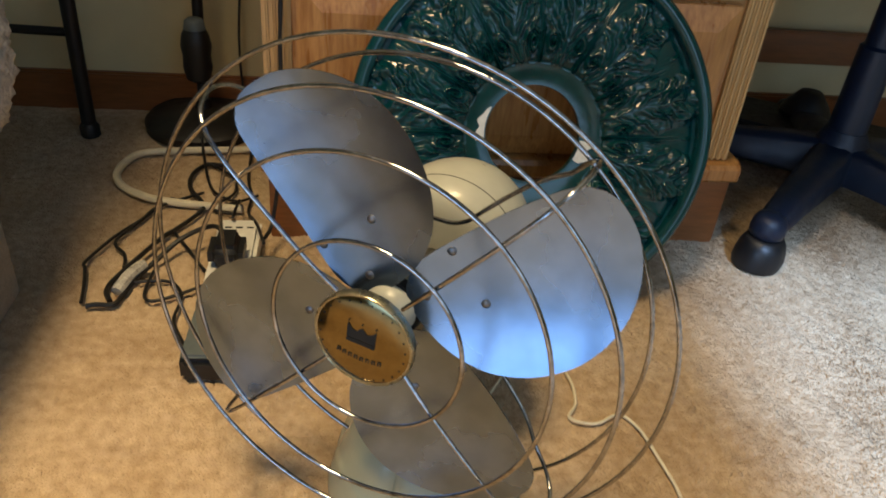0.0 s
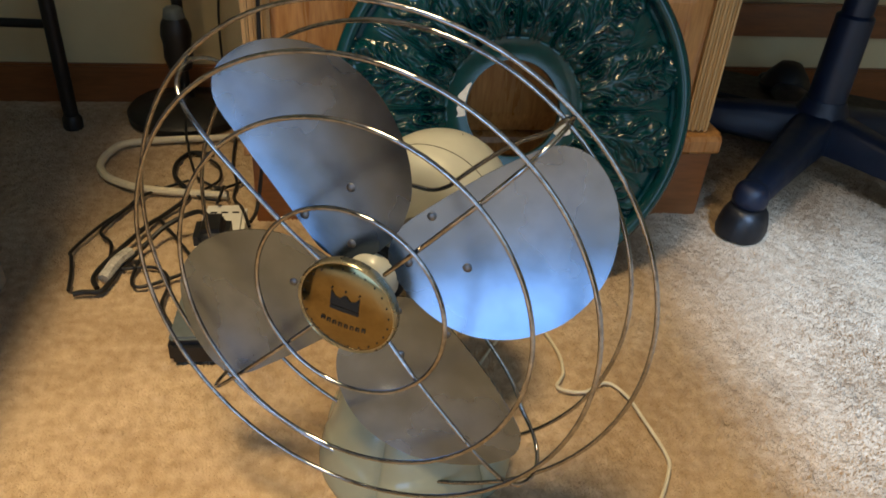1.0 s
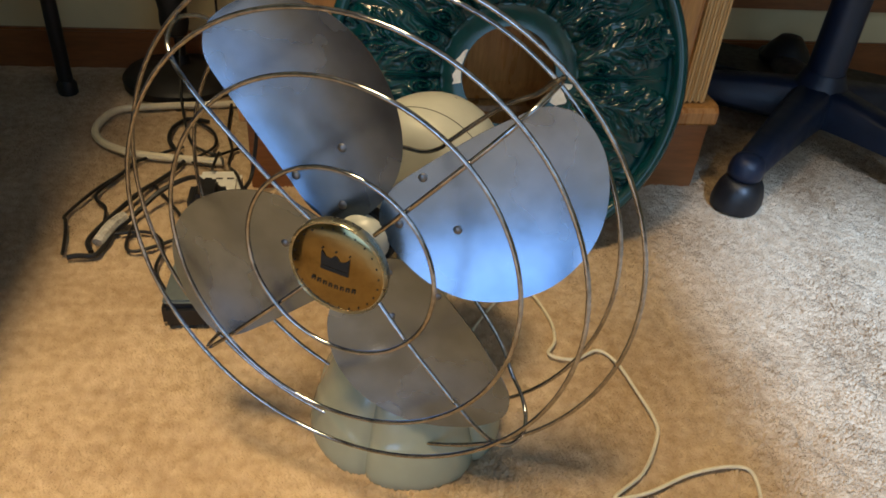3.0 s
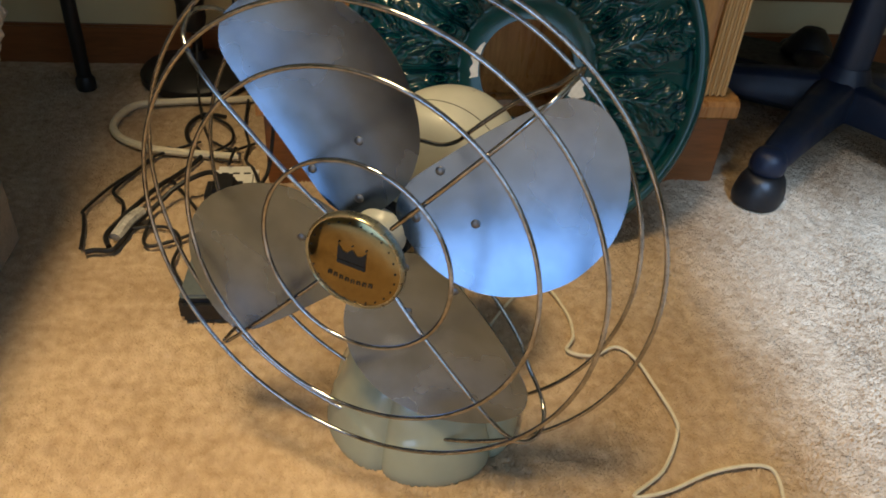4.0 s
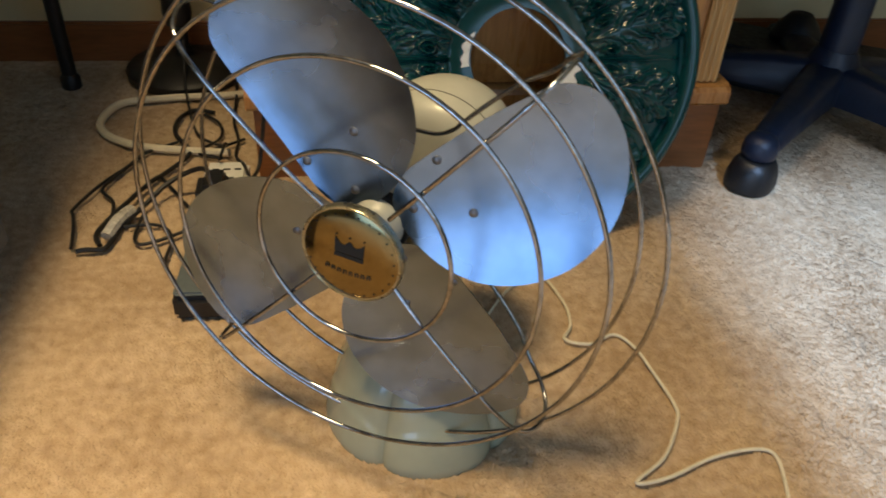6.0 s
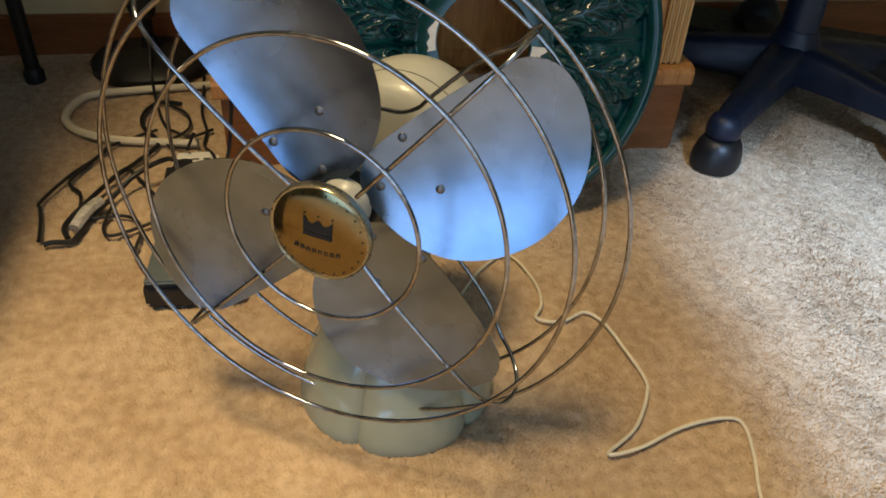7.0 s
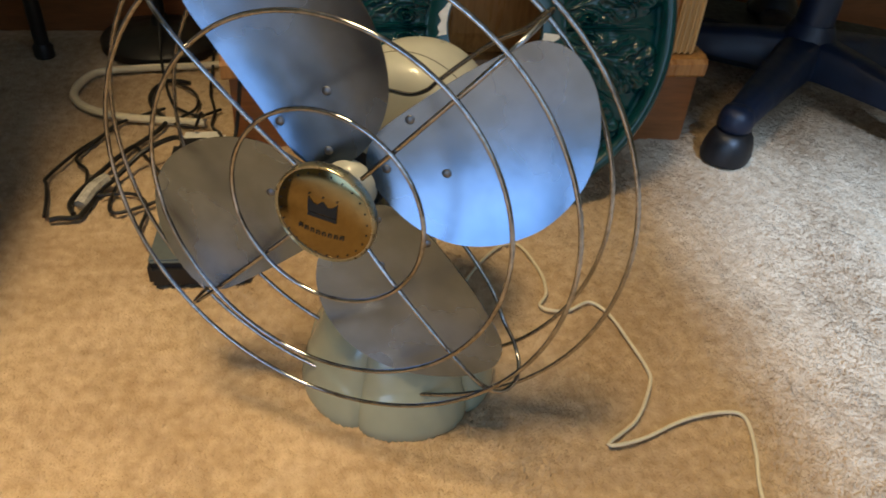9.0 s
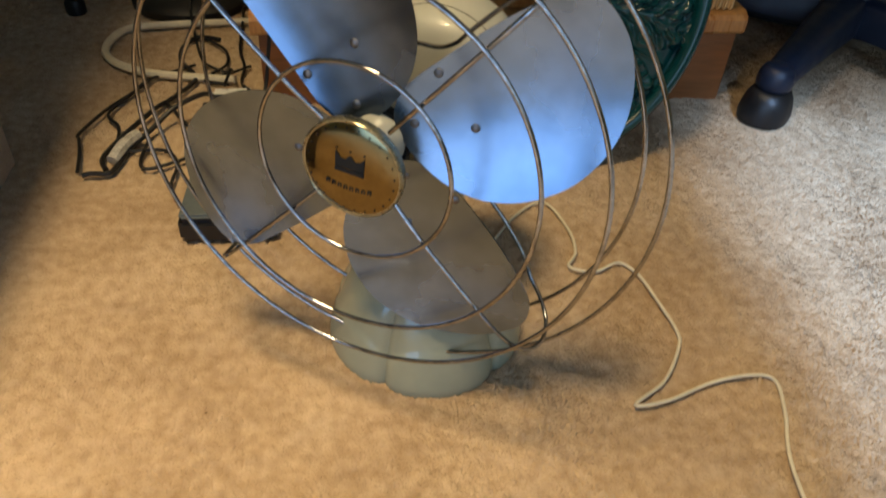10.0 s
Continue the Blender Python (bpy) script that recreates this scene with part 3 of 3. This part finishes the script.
def turned(r0, r1, rows, ka=600, back=True):
    """One ring of the medallion between two radii, with its thickness."""
    rr = [r0 + (r1 - r0) * i / rows for i in range(rows + 1)]
    verts, faces = [], []
    for r in rr:
        for j in range(ka):
            a = 2 * math.pi * j / ka
            verts.append((MR * r * math.cos(a), MR * r * math.sin(a), relief(r, a)))
    for r in (r1, r0):
        for j in range(ka):
            a = 2 * math.pi * j / ka
            verts.append((MR * r * math.cos(a), MR * r * math.sin(a), -0.006))
    k = rows + 3
    for i in range(k):
        for j in range(ka):
            b, q = (j + 1) % ka, (i + 1) % k
            faces.append((i * ka + j, i * ka + b, q * ka + b, q * ka + j))
    me = bpy.data.meshes.new("ring")
    me.from_pydata(verts, [], faces)
    me.materials.append(GREEN)
    me.shade_smooth()
    me.set_sharp_from_angle(angle=radians(60))
    return me


med = thing("ceiling_medallion", Matrix.Translation(foot), "dark green glazed round medallion with acanthus relief, leaning on cabinet", "medallion")
part("inner_ring", turned(0.262, 0.385, 14), GREEN, med, m=MED)
part("ornament", turned(0.385, 0.925, 90, 840), GREEN, med, "raised acanthus leaves and scrolls", m=MED)
part("rim", turned(0.925, 1.0, 14), GREEN, med, m=MED)
for a0, a1, r0, r1 in ((150, 188, 0.270, 0.335), (-30, -6, 0.268, 0.350)):
    bm = bmesh.new()
    rows = []
    for a in range(a0, a1 + 1, 2):
        jag = noise.noise(Vector((a * 0.11, r0 * 50, 1.7)))
        q = [Vector((MR * r * math.cos(radians(a)), MR * r * math.sin(radians(a)), relief(r, 0) + 0.0012)) for r in (r0, r0 + (r1 - r0) * (0.55 + 0.9 * jag))]
        rows.append([bm.verts.new(v) for v in q] + [bm.verts.new(v - Vector((0, 0, 0.0025))) for v in reversed(q)])
    for p, q in zip(rows, rows[1:]):
        for k in range(4):
            bm.faces.new((p[k], p[(k + 1) % 4], q[(k + 1) % 4], q[k]))
    bm.faces.new(rows[0])
    bm.faces.new(rows[-1])
    part("chipped_edge", bm, CHIP, med, "bare white chip on the inner edge", m=MED)

# ---------------------------------------------------------------- under the desk, by the wall
lamp = thing("floor_lamp", room(-0.19, 1.505), "black floor lamp with a round foot and a cord switch", "lamp")
LAMP = Matrix.Translation(room(-0.19, 1.505))
part("foot", lathe([(0.100, 0), (0.112, 0.004), (0.113, 0.018), (0.106, 0.026), (0.060, 0.034), (0.018, 0.044), (0.014, 0.06)], 48), METAL_BLACK, lamp, m=LAMP)
part("pole", tube([room(-0.190, 1.505, 0.05), room(-0.180, 1.503, 0.40), room(-0.176, 1.503, 0.95)], 0.010, 16), METAL_BLACK, lamp)
part("switch_box", lathe([(0.010, 0.106), (0.022, 0.112), (0.027, 0.135), (0.0255, 0.158), (0.0285, 0.176), (0.025, 0.196), (0.020, 0.206)], 20, lambda a, z: 0.86 + 0.14 * abs(math.cos(a))), BLACK, lamp, m=Matrix.Translation(room(-0.188, 1.475)) @ ROOM)
part("switch_cap", lathe([(0.020, 0.207), (0.017, 0.222), (0.012, 0.226)], 20), GREY, lamp, m=Matrix.Translation(room(-0.188, 1.475)) @ ROOM)

desk = thing("side_table", room(-0.6, 1.3), "black tube-legged side table against the wall", "table")
# unseen top, drawn out forwards and to the right to shade the carpet
part("tabletop", box(-1.05, -0.27, 0.84, 1.57, 0.70, 0.73, 0.005), BLACK, desk, m=ROOM)
for x, y in ((-0.393, 1.450), (-1.00, 1.49), (-1.00, 1.10)):
    bm = tube([Vector((x, y, 0.0)), Vector((x, y, 0.05)), Vector((x, y + 0.004, 0.70))], 0.013, 12)
    lg = part("leg", bm, METAL_BLACK, desk, m=ROOM)
    part("foot_cap", lathe([(0.018, 0.0), (0.018, 0.02), (0.014, 0.026)], 16), RUBBER, lg, m=ROOM @ Matrix.Translation((x, y, 0)))
part("rail", tube([Vector((-0.393, 1.452, 0.197)), Vector((-1.0, 1.49, 0.197))], 0.008, 10), METAL_BLACK, desk, m=ROOM)


def cable(name, pts, radius, mat, label, category="cable", z=0.008, n=6, group=""):
    ob = part(name, tube(spline([room(q[0], q[1], q[2] if len(q) > 2 else z) for q in pts], n), radius, 8), mat)
    return tagged(ob, label, category, group)


cable("thick_cable", ((-0.06, 1.395), (-0.12, 1.385), (-0.2, 1.378), (-0.277, 1.362), (-0.301, 1.322), (-0.303, 1.272), (-0.281, 1.231), (-0.242, 1.202), (-0.214, 1.190), (-0.161, 1.178), (-0.08, 1.165)), 0.0068, IVORY,
      "thick ivory cable in a loop on the carpet", z=0.009)
BLK = (((-0.15, 1.22), (-0.213, 1.172), (-0.232, 1.129), (-0.26, 1.078), (-0.283, 1.012), (-0.280, 0.995), (-0.271, 0.96), (-0.263, 0.914)),
       ((-0.255, 0.905), (-0.244, 0.909), (-0.222, 0.909), (-0.214, 0.926), (-0.206, 0.965), (-0.183, 1.008, 0.014), (-0.153, 1.041, 0.03), (-0.107, 1.045, 0.05), (-0.08, 1.0, 0.06)),
       ((-0.227, 0.917), (-0.237, 0.94), (-0.233, 0.967), (-0.212, 1.014, 0.012), (-0.187, 1.074, 0.012), (-0.173, 1.104), (-0.146, 1.156), (-0.146, 1.184), (-0.175, 1.237), (-0.178, 1.29), (-0.156, 1.326), (-0.12, 1.316)),
       ((-0.215, 1.166), (-0.235, 1.118), (-0.255, 1.064), (-0.234, 1.03), (-0.227, 0.995)),
       ((-0.184, 0.987), (-0.186, 0.936), (-0.174, 0.917), (-0.142, 0.931), (-0.107, 0.956)),
       ((-0.205, 0.961), (-0.165, 0.964), (-0.143, 0.947), (-0.135, 0.916), (-0.135, 0.868), (-0.10, 0.80)),
       ((-0.176, 1.095), (-0.142, 1.038), (-0.114, 0.989)),
       ((-0.18, 1.45, 0.09), (-0.177, 1.39, 0.02), (-0.145, 1.252), (-0.118, 1.208), (-0.089, 1.19), (-0.08, 1.128, 0.045), (-0.082, 1.07, 0.05)),
       ((-0.10, 1.52), (-0.088, 1.40, 0.01), (-0.083, 1.282), (-0.07, 1.212), (-0.07, 1.158), (-0.045, 1.06, 0.045), (-0.03, 1.0, 0.05)),
       ((-0.20, 1.20), (-0.144, 1.173), (-0.104, 1.182), (-0.06, 1.214)),
       ((-0.16, 1.33), (-0.11, 1.28), (-0.10, 1.22), (-0.13, 1.17), (-0.09, 1.15)))
tie = tagged(part("cable_tie", tube(spline([room(-0.222, 0.935, 0.010), room(-0.212, 0.965, 0.016), room(-0.200, 0.995, 0.014)], 5), 0.0085, 8), GREY_WHITE), "crumpled pale plastic sleeve round the cables", "cable sleeve")
for i, q in enumerate(BLK):
    cable("power_cable", q, 0.0037 if i in (1, 2) else 0.0025, RUBBER, "tangled black power cable on the carpet", group="tangle of black cables")

cable("hanging_cable", ((0.004, 1.082, 0.70), (0.001, 1.085, 0.45), (-0.004, 1.083, 0.30), (-0.002, 1.075, 0.20), (-0.02, 1.06, 0.06), (-0.03, 1.02, 0.046)), 0.003, RUBBER, "black cable hanging down the cabinet front")
cable("wall_cable", ((-0.108, 1.575, 0.70), (-0.110, 1.57, 0.35), (-0.122, 1.565, 0.16), (-0.118, 1.56, 0.05), (-0.10, 1.52, 0.008)), 0.0026, RUBBER, "thin black cable hanging on the wall")
strip = thing("power_strip", room(-0.06, 0.965), "white power strip with a black plug in it", "power strip")
part("body", box(-0.104, -0.040, 0.915, 1.085, 0.0, 0.04, 0.006), WHITE, strip, m=ROOM)
for i in range(3):
    part("slot", box(-0.092 + i * 0.016, -0.082 + i * 0.016, 1.056, 1.060, 0.0395, 0.0405, 0), INK, strip, m=ROOM, smooth=0)
plug = tagged(part("plug", box(-0.100, -0.052, 0.935, 1.000, 0.041, 0.080, 0.012, 3), BLACK, m=ROOM), "chunky black plug in the power strip", "plug")
adapter = thing("power_adapter", room(-0.10, 0.77), "black power adapter with a grey top on the carpet", "adapter")
ADP = Matrix.Translation(room(-0.050, 0.812)) @ ROOM @ Matrix.Rotation(radians(-2), 4, "Z")
part("case", box(-0.058, 0.058, -0.050, 0.050, 0.0, 0.034, 0.006), BLACK, adapter, m=ADP)
part("cover", box(-0.056, 0.056, -0.047, 0.047, 0.0345, 0.040, 0.003), GREY, adapter, m=ADP)

# ---------------------------------------------------------------- upholstered armchair at the edge
sofa = thing("armchair", room(-0.6, 0.6), "beige boucle armchair with a plain taupe skirt panel", "armchair")
part("skirt_panel", box(-0.95, -0.345, 0.42, 0.945, 0.0, 0.225, 0.012, 3), LINEN, sofa, m=ROOM)


def soft_block(x0, x1, y0, y1, z0, z1, knob, cell, power=3.2, ka=150, kl=190):
    """A padded block along y with rounded section and ends and a knobbly nap."""
    verts, faces = [], []
    cx, cz, hx, hz = (x0 + x1) / 2, (z0 + z1) / 2, (x1 - x0) / 2, (z1 - z0) / 2
    for i in range(kl + 1):
        t = -1 + 2 * i / kl
        k = (1 - abs(t) ** 14) ** (1 / 5) if abs(t) < 1 else 0.0
        for j in range(ka):
            a = 2 * math.pi * j / ka
            c, s_ = math.cos(a), math.sin(a)
            f = (abs(c) ** power + abs(s_) ** power) ** (-1 / power)
            q = Vector((cx + hx * k * f * c, (y0 + y1) / 2 + (y1 - y0) / 2 * t, cz + hz * k * f * s_))
            d = noise.voronoi(q / cell)[0][0]
            q += Vector((c, 0.6 * t, s_)) * knob * (0.9 - 1.6 * d)
            verts.append(q)
    for i in range(kl):
        for j in range(ka):
            b = (j + 1) % ka
            faces.append((i * ka + j, i * ka + b, (i + 1) * ka + b, (i + 1) * ka + j))
    me = bpy.data.meshes.new("soft_block")
    me.from_pydata(verts, [], faces)
    me.materials.append(BOUCLE)
    me.shade_smooth()
    return me


part("arm", soft_block(-0.62, -0.288, 0.42, 0.985, 0.212, 0.54, 0.009, 0.013), BOUCLE, sofa, "rounded knobbly boucle arm", m=ROOM)
part("seat_cushion", box(-0.94, -0.60, 0.44, 0.93, 0.226, 0.42, 0.05, 5), BOUCLE, sofa, m=ROOM)

# ---------------------------------------------------------------- office chair
HUB = room(0.997, 1.255)
chair = thing("office_chair", HUB, "dark blue-black plastic office chair base on castors", "chair")
part("hub", lathe([(0.05, 0.055), (0.055, 0.07), (0.052, 0.115), (0.04, 0.14), (0.036, 0.15)], 32), NAVY, chair, m=Matrix.Translation(HUB))
part("column", lathe([(0.034, 0.14), (0.032, 0.30), (0.026, 0.305), (0.026, 0.42)], 32), NAVY, chair, m=Matrix.Translation(HUB))
part("seat", box(-0.24, 0.24, -0.24, 0.24, 0.43, 0.51, 0.035, 4), NAVY, chair, m=Matrix.Translation(HUB))
first = room(0.760, 1.034) - HUB
a0 = math.atan2(first.y, first.x)
LEN = first.length


def leg_mesh():
    bm = bmesh.new()
    rows = []
    for x, w, z0, z1 in ((0.03, 0.038, 0.060, 0.128), (0.12, 0.033, 0.062, 0.120), (LEN - 0.08, 0.027, 0.062, 0.104), (LEN - 0.03, 0.025, 0.060, 0.095), (LEN + 0.004, 0.022, 0.060, 0.086), (LEN + 0.018, 0.014, 0.064, 0.078)):
        rows.append([bm.verts.new(v) for v in ((x, -w, z0), (x, w, z0), (x, w, z1 - 0.012), (x, w * 0.6, z1), (x, -w * 0.6, z1), (x, -w, z1 - 0.012))])
    for p, q in zip(rows, rows[1:]):
        for j in range(6):
            bm.faces.new((p[j], p[(j + 1) % 6], q[(j + 1) % 6], q[j]))
    bm.faces.new(rows[0])
    bm.faces.new(rows[-1])
    bmesh.ops.bevel(bm, geom=bm.edges, offset=0.003, segments=2, affect="EDGES")
    return mesh_from(bm, "leg", NAVY, 50)


leg_me = leg_mesh()
hood_me = mesh_from(lathe([(0.036, 0.000), (0.043, 0.003), (0.0445, 0.012), (0.043, 0.026), (0.039, 0.041), (0.032, 0.052), (0.027, 0.055)], 28, lambda a, z: 1 - 0.12 * abs(math.sin(a)) ** 6), "castor_hood", BLACK, 50)
knuckle_me = mesh_from(lathe([(0.025, 0.056), (0.0275, 0.058), (0.0285, 0.068), (0.027, 0.080), (0.022, 0.090), (0.010, 0.095)], 24), "knuckle", NAVY, 50)
for k in range(5):
    m = Matrix.Translation(HUB) @ Matrix.Rotation(a0 + k * 2 * math.pi / 5, 4, "Z")
    reach = 1.0 if k == 0 else 0.86
    lg = part("leg", leg_me, NAVY, chair, m=m @ Matrix.Diagonal((reach, 1, 1, 1)))
    cm = m @ Matrix.Translation((LEN * reach, 0, 0))
    part("castor", hood_me, BLACK, lg, m=cm)
    part("knuckle", knuckle_me, NAVY, lg, m=cm)

# ---------------------------------------------------------------- low dark case by the wall
case = thing("storage_case", room(1.0, 1.45), "low black case with a tan strip along its foot", "case")
CASE = Matrix.Translation(room(0.865, 1.452)) @ ROOM @ Matrix.Rotation(radians(-32), 4, "Z")
part("body", box(-0.05, 0.50, 0.0, 0.16, 0.0, 0.085, 0.006), RUBBER, case, m=CASE)
part("trim_strip", box(-0.05, 0.50, -0.008, -0.001, 0.026, 0.036, 0.001), IVORY, case, "tan wooden strip", m=CASE)
bag = tagged(part("bag", lathe([(0.050, 0.085), (0.052, 0.095), (0.040, 0.116), (0.022, 0.138), (0.008, 0.142)], 24), RUBBER, m=Matrix.Translation(room(1.05, 1.47))), "small black bag lying on the low case", "bag")

# ---------------------------------------------------------------- the ceiling lamp that lights the room
fixture = thing("ceiling_light", room(-0.30, 0.32, TOP), "round warm ceiling light", "lamp")
part("mount", lathe([(0.10, -0.03), (0.11, 0.0)], 32), WHITE, fixture, m=Matrix.Translation(room(-0.30, 0.32, TOP)))
part("shade", lathe([(0.02, -0.085), (0.09, -0.075), (0.14, -0.05), (0.15, -0.031)], 32), GLOBE, fixture, "glowing glass shade", m=Matrix.Translation(room(-0.30, 0.32, TOP)))
